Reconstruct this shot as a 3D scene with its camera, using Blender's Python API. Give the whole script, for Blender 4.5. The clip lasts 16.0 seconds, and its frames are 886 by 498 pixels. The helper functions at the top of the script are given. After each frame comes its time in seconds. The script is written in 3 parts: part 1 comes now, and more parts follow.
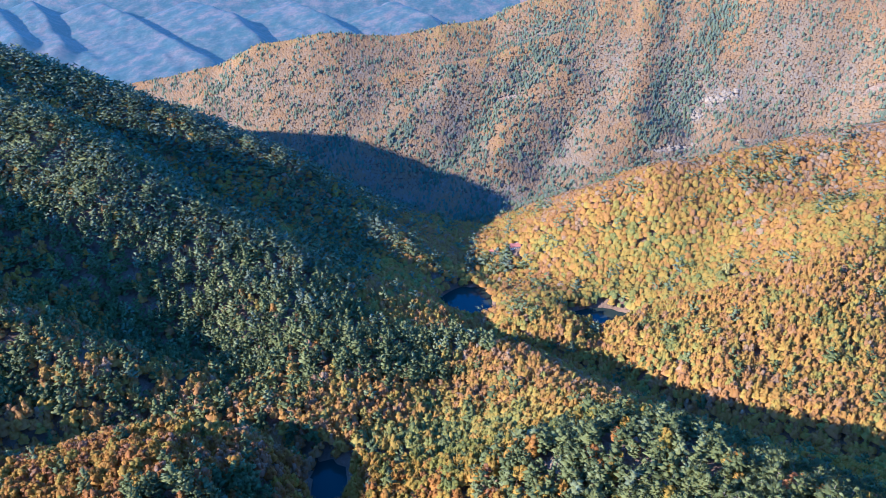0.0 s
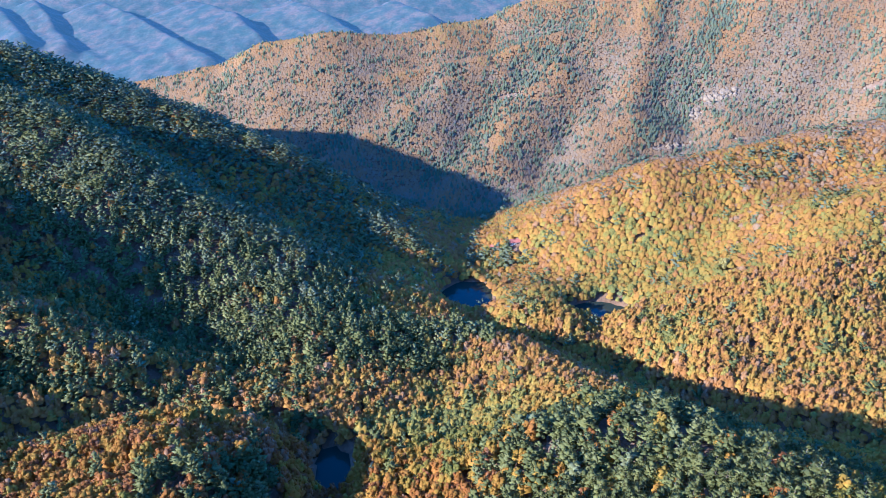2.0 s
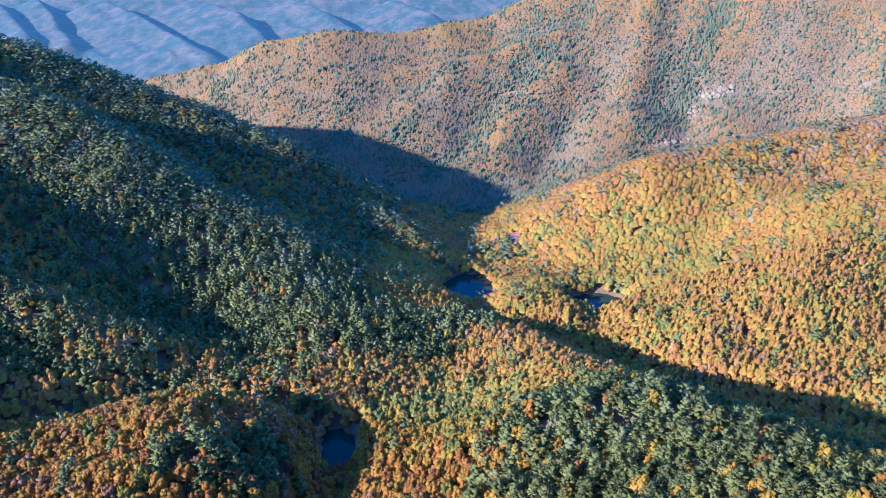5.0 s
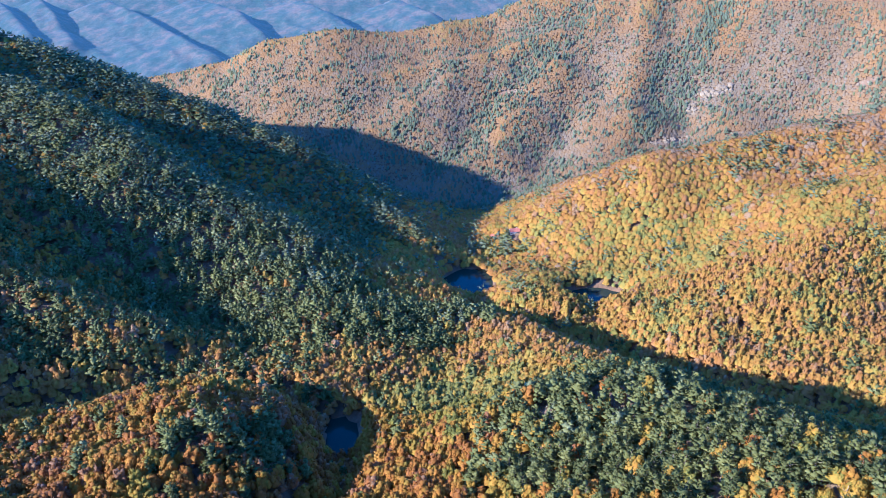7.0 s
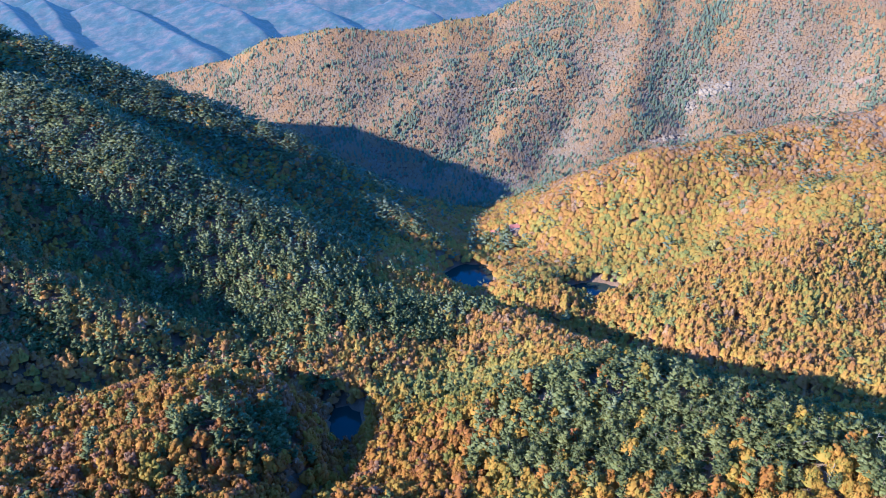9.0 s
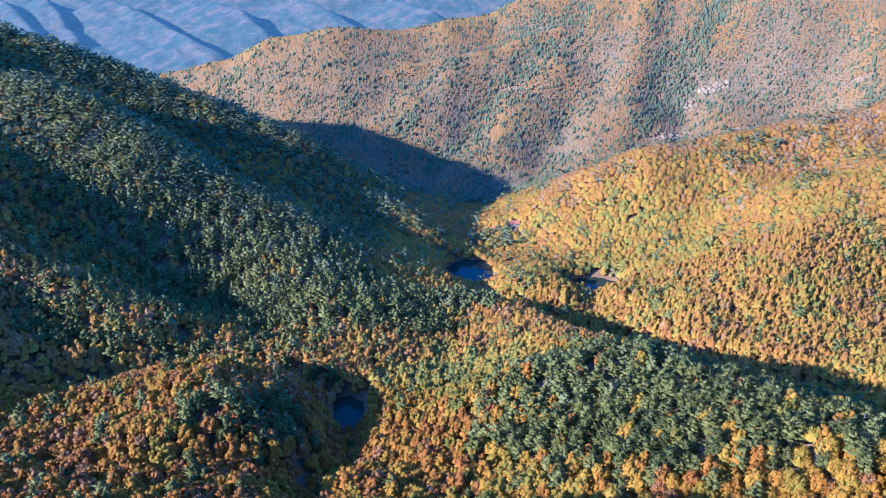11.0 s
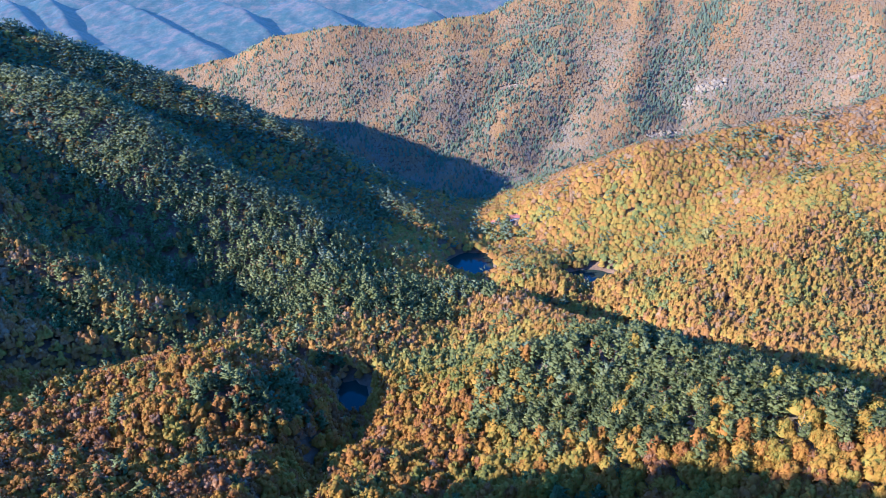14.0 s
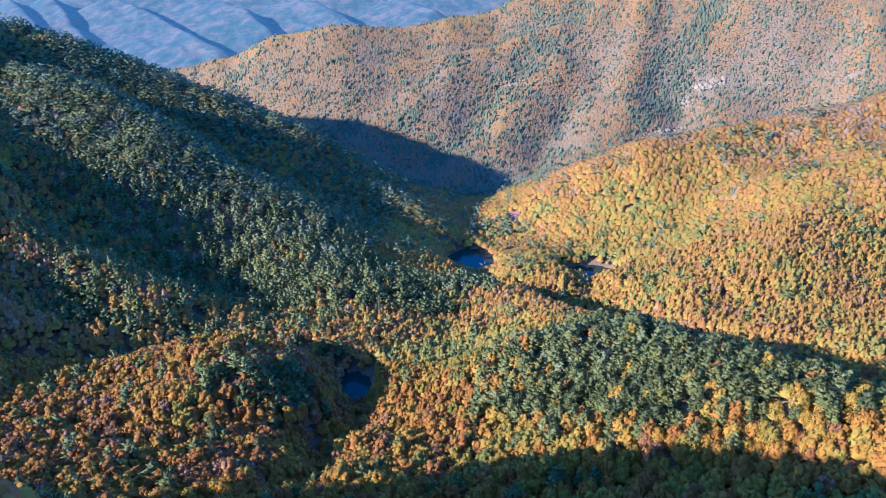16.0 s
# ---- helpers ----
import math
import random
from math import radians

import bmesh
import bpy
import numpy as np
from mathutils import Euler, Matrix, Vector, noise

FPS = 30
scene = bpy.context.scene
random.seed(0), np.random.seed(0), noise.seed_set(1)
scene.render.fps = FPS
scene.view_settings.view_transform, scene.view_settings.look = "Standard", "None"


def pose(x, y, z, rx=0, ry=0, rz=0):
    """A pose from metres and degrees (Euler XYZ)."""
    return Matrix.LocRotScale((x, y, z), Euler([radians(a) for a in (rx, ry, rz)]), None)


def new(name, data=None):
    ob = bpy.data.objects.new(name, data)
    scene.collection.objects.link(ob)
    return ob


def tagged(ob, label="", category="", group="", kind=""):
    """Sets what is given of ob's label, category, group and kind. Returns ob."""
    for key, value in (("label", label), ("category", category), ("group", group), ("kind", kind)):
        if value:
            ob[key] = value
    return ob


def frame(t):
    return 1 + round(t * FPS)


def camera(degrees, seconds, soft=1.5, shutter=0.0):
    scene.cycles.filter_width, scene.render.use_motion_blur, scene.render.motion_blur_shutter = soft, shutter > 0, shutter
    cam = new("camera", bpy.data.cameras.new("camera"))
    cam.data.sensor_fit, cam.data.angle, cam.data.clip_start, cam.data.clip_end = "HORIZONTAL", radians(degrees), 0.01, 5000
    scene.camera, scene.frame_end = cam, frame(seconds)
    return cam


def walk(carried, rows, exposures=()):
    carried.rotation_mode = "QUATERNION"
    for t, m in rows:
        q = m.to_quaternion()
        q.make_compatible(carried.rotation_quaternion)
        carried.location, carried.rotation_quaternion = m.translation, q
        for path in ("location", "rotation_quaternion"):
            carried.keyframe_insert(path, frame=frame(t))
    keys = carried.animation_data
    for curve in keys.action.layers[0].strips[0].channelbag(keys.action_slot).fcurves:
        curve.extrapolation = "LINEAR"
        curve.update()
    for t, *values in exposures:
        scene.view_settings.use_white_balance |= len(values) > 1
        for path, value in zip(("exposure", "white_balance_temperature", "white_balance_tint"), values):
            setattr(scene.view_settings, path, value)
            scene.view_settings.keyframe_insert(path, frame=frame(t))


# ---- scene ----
cam = camera(68, 16.0, soft=0.9)


def drift(t):
    """The drone glides backwards at a level height and turns a little."""
    s = t / 16 + 0.0104 * (t / 16) * (1 - t / 16)
    return pose(-4.46 * s, -89.9 * s, 400, 62.531, 0, 0) @ pose(0, 0, 0, -0.0879 * s, 0.2387 * s, 0.0558 * s)


walk(cam, [(t, drift(t)) for t in (0.0, 2.0, 4.0, 6.0, 8.0, 10.0, 12.0, 14.0, 16.0)], exposures=((0.0, 2.38, 4020, 13), (16.0, 2.38, 4020, 13)))

# ---- light ----
SUN_TO = Vector((0.90, 0.43, -0.44)).normalized()
world = bpy.data.worlds.new("world")
scene.world = world
world.use_nodes = True
wn = world.node_tree
sky = wn.nodes.new("ShaderNodeTexSky")
sky.sky_type = "NISHITA"
sky.sun_disc = False
sky.sun_elevation = math.asin(-SUN_TO.z)
sky.sun_rotation = math.atan2(-SUN_TO.x, -SUN_TO.y)
sky.altitude = 600
sky.dust_density = 0.5
sky.ozone_density = 9.0
wn.nodes["Background"].inputs["Strength"].default_value = 0.14
wn.links.new(sky.outputs[0], wn.nodes["Background"].inputs["Color"])
sun_data = bpy.data.lights.new("sun", "SUN")
sun_data.energy, sun_data.angle, sun_data.color = 4.7, radians(0.53), (1.0, 0.72, 0.43)
sun = new("sun", sun_data)
sun.rotation_mode = "QUATERNION"
sun.rotation_quaternion = SUN_TO.to_track_quat("-Z", "Y")
sun.location = (-700, -700, 800)

# ---- materials ----
def material(name, rough=0.85):
    m = bpy.data.materials.new(name)
    m.use_nodes = True
    b = m.node_tree.nodes["Principled BSDF"]
    b.inputs["Roughness"].default_value = rough
    b.inputs["Specular IOR Level"].default_value = 0.2
    return m, m.node_tree, b


def add(tree, kind, **settings):
    n = tree.nodes.new(kind)
    for key, value in settings.items():
        n.inputs[key.replace("_", " ")].default_value = value
    return n


def ramp(tree, stops, source):
    n = tree.nodes.new("ShaderNodeValToRGB")
    while len(n.color_ramp.elements) < len(stops):
        n.color_ramp.elements.new(0.5)
    for e, (at, colour) in zip(n.color_ramp.elements, stops):
        e.position, e.color = at, (*colour, 1)
    tree.links.new(source, n.inputs["Fac"])
    return n.outputs["Color"]


def maths(tree, op, a, b):
    n = tree.nodes.new("ShaderNodeMath")
    n.operation = op
    for slot, v in zip(n.inputs, (a, b)):
        if isinstance(v, (int, float)):
            slot.default_value = v
        else:
            tree.links.new(v, slot)
    return n.outputs[0]


def scaled(tree, colour, value):
    n = tree.nodes.new("ShaderNodeVectorMath")
    n.operation = "SCALE"
    tree.links.new(colour, n.inputs[0])
    tree.links.new(value, n.inputs["Scale"])
    return n.outputs[0]


def foliage(name, stops, speckle=0.5, grain=1.5, depth=0.9, drift_in_tint=0.36):
    """Leaves: the colour runs along stops by the tree's tint and varies from spray to spray; clumped relief."""
    m, t, b = material(name, 0.75)
    tint = t.nodes.new("ShaderNodeAttribute")
    tint.attribute_name = "tint"
    geo = t.nodes.new("ShaderNodeNewGeometry")
    info = t.nodes.new("ShaderNodeObjectInfo")
    n = add(t, "ShaderNodeTexNoise", Scale=grain, Detail=4.0, Roughness=0.65)
    t.links.new(geo.outputs["Position"], n.inputs["Vector"])
    wide = add(t, "ShaderNodeTexNoise", Scale=0.3, Detail=2.0)
    t.links.new(geo.outputs["Position"], wide.inputs["Vector"])
    fac = maths(t, "ADD", tint.outputs["Fac"], maths(t, "MULTIPLY", maths(t, "SUBTRACT", wide.outputs["Fac"], 0.5), drift_in_tint))
    fac = maths(t, "ADD", fac, maths(t, "MULTIPLY", maths(t, "SUBTRACT", geo.outputs["Random Per Island"], 0.5), 0.16))
    fac = maths(t, "ADD", fac, maths(t, "MULTIPLY", maths(t, "SUBTRACT", info.outputs["Random"], 0.5), 0.06))
    colour = ramp(t, stops, fac)
    light = maths(t, "ADD", maths(t, "MULTIPLY", geo.outputs["Random Per Island"], speckle), 1 - speckle / 2)
    light = maths(t, "MULTIPLY", light, maths(t, "ADD", maths(t, "MULTIPLY", n.outputs["Fac"], depth), 1.05 - depth / 2))
    t.links.new(scaled(t, colour, light), b.inputs["Base Color"])
    bump = add(t, "ShaderNodeBump", Strength=0.5, Distance=0.3)
    t.links.new(n.outputs["Fac"], bump.inputs["Height"])
    t.links.new(bump.outputs["Normal"], b.inputs["Normal"])
    through_leaf = t.nodes.new("ShaderNodeBsdfTranslucent")
    mix = add(t, "ShaderNodeMixShader", Fac=0.38)
    t.links.new(scaled(t, colour, light), through_leaf.inputs["Color"])
    t.links.new(b.outputs[0], mix.inputs[1])
    t.links.new(through_leaf.outputs[0], mix.inputs[2])
    t.links.new(mix.outputs[0], t.nodes["Material Output"].inputs["Surface"])
    return m


AUTUMN = foliage("autumn_leaves", (
    (0.00, (0.095, 0.100, 0.020)), (0.16, (0.185, 0.155, 0.018)), (0.34, (0.272, 0.158, 0.013)), (0.50, (0.258, 0.114, 0.011)),
    (0.66, (0.200, 0.076, 0.014)), (0.82, (0.215, 0.125, 0.060)), (1.00, (0.225, 0.160, 0.100))), 0.22, 1.5, 0.7)
# Paler, duller AUTUMN for the farther slopes, with slight haze mixed into its colours.
HILLSIDE = foliage("hillside_leaves", (
    (0.00, (0.120, 0.125, 0.030)), (0.16, (0.210, 0.180, 0.030)), (0.34, (0.292, 0.182, 0.022)), (0.50, (0.285, 0.142, 0.022)),
    (0.66, (0.258, 0.120, 0.030)), (0.82, (0.262, 0.165, 0.075)), (1.00, (0.240, 0.172, 0.100))), 0.10, 1.0, 0.4)
# Half-bare brown far wood; distance haze is mixed into its duller, greyer tones.
THIN_HAZED = foliage("thin_hazed_leaves", (
    (0.35, (0.232, 0.152, 0.040)), (0.50, (0.236, 0.130, 0.044)), (0.62, (0.222, 0.130, 0.050)), (0.75, (0.204, 0.132, 0.060)), (0.88, (0.190, 0.134, 0.072)), (1.00, (0.180, 0.140, 0.086))), 0.16, 1.0, 0.3, 0.1)
# Stops above 0.75 turn greyer and bluer: distance haze mixed into the needles.
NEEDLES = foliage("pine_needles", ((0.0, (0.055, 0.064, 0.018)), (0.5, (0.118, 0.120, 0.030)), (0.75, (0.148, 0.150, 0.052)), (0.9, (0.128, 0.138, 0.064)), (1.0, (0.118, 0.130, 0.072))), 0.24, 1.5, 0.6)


BARK, bt, bb = material("bark", 0.9)
bn = add(bt, "ShaderNodeTexNoise", Scale=3.0, Detail=6.0)
bt.links.new(ramp(bt, ((0.3, (0.10, 0.075, 0.055)), (0.7, (0.26, 0.20, 0.16))), bn.outputs["Fac"]), bb.inputs["Base Color"])

GROUND, gt, gb = material("forest_floor", 0.95)
gg = gt.nodes.new("ShaderNodeNewGeometry")
gn = add(gt, "ShaderNodeTexNoise", Scale=0.06, Detail=10.0, Roughness=0.65)
gt.links.new(gg.outputs["Position"], gn.inputs["Vector"])
gt.links.new(ramp(gt, ((0.3, (0.075, 0.050, 0.030)), (0.5, (0.140, 0.085, 0.045)), (0.7, (0.170, 0.125, 0.075))), gn.outputs["Fac"]), gb.inputs["Base Color"])
gbump = add(gt, "ShaderNodeBump", Strength=0.6, Distance=1.5)
gn2 = add(gt, "ShaderNodeTexNoise", Scale=0.5, Detail=6.0)
gt.links.new(gg.outputs["Position"], gn2.inputs["Vector"])
gt.links.new(gn2.outputs["Fac"], gbump.inputs["Height"])
gt.links.new(gbump.outputs["Normal"], gb.inputs["Normal"])

WATER, wt, wb = material("lake_water", 0.06)
wb.inputs["Base Color"].default_value = (0.022, 0.028, 0.020, 1)
wb.inputs["Specular IOR Level"].default_value = 0.2
wb.inputs["IOR"].default_value = 1.33
wnz = add(wt, "ShaderNodeTexNoise", Scale=1.2, Detail=3.0)
wbump = add(wt, "ShaderNodeBump", Strength=0.05, Distance=0.2)
wt.links.new(wnz.outputs["Fac"], wbump.inputs["Height"])
wt.links.new(wbump.outputs["Normal"], wb.inputs["Normal"])

RANGE, rt, rb = material("distant_range", 0.95)
rg = rt.nodes.new("ShaderNodeNewGeometry")
rn = add(rt, "ShaderNodeTexNoise", Scale=0.018, Detail=12.0, Roughness=0.72)
rt.links.new(rg.outputs["Position"], rn.inputs["Vector"])
rv = add(rt, "ShaderNodeTexVoronoi", Scale=0.15)
rt.links.new(rg.outputs["Position"], rv.inputs["Vector"])
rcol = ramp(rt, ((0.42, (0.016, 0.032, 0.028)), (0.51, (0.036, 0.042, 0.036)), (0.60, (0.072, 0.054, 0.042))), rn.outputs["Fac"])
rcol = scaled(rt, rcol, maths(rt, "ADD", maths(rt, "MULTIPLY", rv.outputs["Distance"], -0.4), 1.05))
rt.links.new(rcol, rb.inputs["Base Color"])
# Blue glow over the whole range, painted in to stand for distance haze.
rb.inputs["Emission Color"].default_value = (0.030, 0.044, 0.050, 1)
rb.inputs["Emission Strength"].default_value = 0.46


def plain(name, dark, light, scale, rough=0.9, relief=0.3):
    """A weathered surface: two tones mixed at two scales, with fine relief."""
    m, t, b = material(name, rough)
    g = t.nodes.new("ShaderNodeTexCoord")
    n = add(t, "ShaderNodeTexNoise", Scale=scale, Detail=8.0, Roughness=0.65)
    t.links.new(g.outputs["Object"], n.inputs["Vector"])
    t.links.new(ramp(t, ((0.32, dark), (0.68, light)), n.outputs["Fac"]), b.inputs["Base Color"])
    bump = add(t, "ShaderNodeBump", Strength=relief, Distance=0.2)
    t.links.new(n.outputs["Fac"], bump.inputs["Height"])
    t.links.new(bump.outputs["Normal"], b.inputs["Normal"])
    return m


STONE = plain("pale_rock", (0.105, 0.078, 0.046), (0.175, 0.135, 0.082), 0.7, 0.9, 0.8)
SAND = plain("bank_earth", (0.10, 0.075, 0.05), (0.21, 0.16, 0.115), 0.5)
PLASTER = plain("white_plaster", (0.36, 0.33, 0.27), (0.48, 0.44, 0.37), 1.5)
TILES = plain("red_roof_tiles", (0.20, 0.070, 0.045), (0.32, 0.12, 0.075), 2.5, 0.8)
PLANK = plain("dark_planks", (0.10, 0.065, 0.04), (0.2, 0.13, 0.08), 3.0)
PANE = plain("dark_pane", (0.02, 0.025, 0.03), (0.05, 0.06, 0.07), 1.0, 0.15, 0.0)
PAINT = plain("white_boat_paint", (0.6, 0.6, 0.58), (0.8, 0.8, 0.78), 2.0, 0.5)
# ---- the lie of the land ----
def lattice(x, y, seed):
    """Smooth value noise between -1 and 1 with cells one unit wide."""
    table = np.random.RandomState(seed).rand(256, 256) * 2 - 1
    xi, yi = np.floor(x).astype(int), np.floor(y).astype(int)
    u, v = x - xi, y - yi
    u, v = u * u * (3 - 2 * u), v * v * (3 - 2 * v)
    a, b = table[xi % 256, yi % 256], table[(xi + 1) % 256, yi % 256]
    c, d = table[xi % 256, (yi + 1) % 256], table[(xi + 1) % 256, (yi + 1) % 256]
    return (a * (1 - u) + b * u) * (1 - v) + (c * (1 - u) + d * u) * v


def crest(x, y, line, near, far, soft=15.0):
    """A ridge whose crest follows the line; it falls off by the slope near towards -y of the line, by far beyond it."""
    total, top, slope = np.zeros(x.shape), np.zeros(x.shape), np.zeros(x.shape)
    best = np.full(x.shape, 1e9)
    for (ax, ay, az), (bx, by, bz) in zip(line[:-1], line[1:]):
        dx, dy = bx - ax, by - ay
        length = math.hypot(dx, dy)
        k = np.clip(((x - ax) * dx + (y - ay) * dy) / length ** 2, 0, 1)
        d = np.hypot(x - ax - k * dx, y - ay - k * dy)
        side = np.clip((dx * (y - ay) - dy * (x - ax)) / length / (d + 5.0), -1, 1)
        w = 1e6 / (d + 12.0) ** 5
        total += w
        top += w * (az + k * (bz - az))
        slope += w * (near + (far - near) * (0.5 + 0.5 * side))
        best = np.minimum(best, d)
    return top / total - slope / total * (np.sqrt(best * best + soft * soft) - soft)


# crests, each from its west end to its east end
RIDGES = (
    # the long dark ridge in the west, and the low spur under it
    ([(-1300, 700, 420), (-800, 740, 330), (-490, 772, 243), (-303, 765, 173), (-190, 745, 130), (-126, 745, 92), (-58, 740, 57), (15, 735, 20)], 0.52, 0.55, 8),
    ([(-170, 722, 88), (-96, 684, 76), (-53, 661, 68), (-10, 630, 48), (25, 605, 30)], 0.55, 0.50, 8),
    # the pine spur, its unseen west end raised to shade the long ridge
    ([(-1000, 750, 438), (-870, 680, 420), (-720, 622, 358), (-620, 630, 272), (-500, 640, 231), (-435, 636, 227), (-390, 626, 218), (-318, 600, 185), (-234, 576, 140), (-146, 552, 105), (-60, 556, 50), (0, 575, 26)], 0.50, 0.75, 7),
    ([(-240, 560, 118), (-165, 500, 95), (-110, 430, 82), (-60, 370, 82)], 0.35, 0.30, 25),
    # the pine bank below it, and the knoll between the far lakes
    ([(-110, 432, 80), (-50, 442, 78), (5, 454, 78), (40, 460, 78), (75, 436, 84), (92, 398, 90)], 0.40, 0.85, 6),
    ([(62, 548, 38), (95, 560, 43), (128, 572, 36)], 0.42, 0.45, 8),
    # the spur in the south-west and the hump before the near lake
    ([(-1000, 720, 450), (-620, 560, 292), (-540, 484, 252), (-445, 425, 212), (-374, 405, 157), (-318, 392, 132), (-250, 374, 115), (-190, 380, 92)], 0.62, 0.70, 7),
    ([(-430, 318, 156), (-298, 304, 121), (-250, 325, 94)], 0.55, 0.6, 9),
    ([(-340, 215, 112), (-226, 222, 119), (-165, 212, 136), (-134, 234, 138), (-122, 256, 124)], 0.60, 0.45, 8),
    ([(-340, 238, 98), (-259, 260, 108), (-205, 266, 120), (-152, 264, 130), (-124, 268, 112), (-104, 276, 98)], 0.30, 0.9, 5),
    ([(-245, 290, 78), (-223, 286, 98), (-186, 292, 115), (-150, 302, 116), (-119, 300, 108), (-100, 296, 90)], 0.35, 0.9, 5),
    # two ridges added out of view in the west, to shade the gullies
    ([(-520, 330, 226), (-455, 305, 199), (-420, 290, 184)], 0.9, 0.9, 8),
    ([(-640, 320, 275), (-490, 252, 226), (-425, 236, 203), (-385, 228, 180)], 0.7, 0.9, 10),
    # the near hill with the pines
    ([(58, 490, 58), (78, 405, 90), (95, 320, 125), (115, 250, 160), (150, 165, 191), (260, 40, 235), (420, -150, 300)], 0.36, 0.66, 10),
    ([(-22, 264, 104), (8, 254, 120), (51, 248, 142), (112, 246, 156)], 0.35, 0.6, 10),
    ([(165, 175, 186), (222, 212, 150), (290, 232, 138)], 0.5, 0.7, 10),
    # the golden hill and its front lobe
    ([(25, 700, 26), (81, 700, 45), (144, 710, 74), (183, 720, 97), (253, 740, 116), (353, 760, 126), (553, 800, 149), (900, 860, 210), (1500, 900, 330)], 0.42, 0.5, 16),
    ([(172, 436, 56), (208, 424, 72), (312, 470, 95), (345, 508, 97), (430, 605, 126), (700, 660, 180), (1200, 700, 280)], 0.34, 0.42, 24),
    # the great slope in the north with its spurs
    ([(-900, 1500, -30), (-687, 1480, 42), (-499, 1469, 92), (-400, 1450, 134), (-263, 1440, 154), (-100, 1450, 153), (81, 1500, 180), (400, 1600, 280), (900, 1650, 380), (1900, 1750, 480)], 0.46, 0.5, 15),
    ([(-700, 1250, 5), (-498, 1260, 38), (-335, 1280, 62), (-160, 1300, 90), (75, 1350, 128), (310, 1420, 182), (420, 1600, 280)], 0.75, 0.42, 10),
    ([(20, 960, -15), (80, 1080, 18), (140, 1220, 70), (230, 1320, 126), (310, 1420, 182)], 0.48, 0.48, 45),
    ([(-170, 1100, 10), (-60, 1230, 70), (75, 1350, 128)], 0.5, 0.5, 35),
    ([(440, 1000, 25), (490, 1060, 46), (560, 1230, 105), (700, 1500, 320)], 0.45, 0.45, 50),
    ([(250, 1010, 15), (330, 1180, 76), (400, 1380, 185), (480, 1600, 300)], 0.48, 0.48, 45),
    ([(760, 1000, 80), (820, 1200, 170), (900, 1650, 380)], 0.45, 0.45, 20),
    # the hills in the south, whose shade falls into the valley
    ([(-1000, 100, 310), (-560, 60, 230), (-350, 100, 182), (-262, 112, 170), (-236, 79, 190), (-213, 60, 216), (-200, 48, 246), (-184, 39, 268), (-166, 24, 287), (-137, 1, 308), (-118, -27, 330), (-80, -60, 343), (0, -88, 346), (60, -130, 338), (130, -170, 328), (420, -230, 330), (900, -300, 380)], 0.45, 1.6, 6),
)
FAR_RIDGES = (
    ([(-1652, 2500, 104), (-1516, 2350, 92), (-1390, 2200, 61), (-1295, 2080, 52)], 0.32, 0.72, 5),
    ([(-1476, 2500, 104), (-1361, 2350, 77), (-1258, 2200, 47), (-1164, 2080, 31)], 0.32, 0.72, 5),
    ([(-1175, 2150, 12), (-1030, 1990, -7), (-923, 1880, -24)], 0.32, 0.72, 5),
    ([(-1265, 2450, 79), (-1161, 2300, 46), (-1019, 2120, 17), (-912, 2000, 8), (-806, 1880, -4)], 0.32, 0.72, 5),
    ([(-1240, 2500, 104), (-1073, 2350, 77), (-891, 2150, 48), (-767, 2000, 39), (-668, 1900, 24)], 0.32, 0.72, 5),
    ([(-922, 2550, 98), (-721, 2350, 84), (-588, 2150, 44)], 0.32, 0.72, 5),
    ([(-561, 2550, 98), (-403, 2350, 77), (-291, 2200, 47)], 0.32, 0.72, 5),
    ([(-175, 2550, 98), (-44, 2350, 77)], 0.32, 0.72, 5),
)
LAKES = ((-71, 294, 13, 19, 82.0), (27, 598, 29, 31, 27.0), (160, 556, 32, 20, 33.0))
# beds of the brooks
BROOKS = (
    [(420, 250, 150), (330, 275, 108), (268, 308, 79), (195, 365, 56), (138, 450, 35), (150, 535, 31)],
    [(140, 452, 34), (95, 488, 29), (45, 512, 28), (28, 570, 24)],
    [(-92, 148, 130), (-74, 172, 110), (-80, 200, 98), (-60, 226, 90), (-66, 275, 78)],
    [(-430, 292, 122), (-320, 290, 94), (-262, 306, 85), (-200, 338, 84), (-120, 332, 80), (-88, 312, 77)],
)


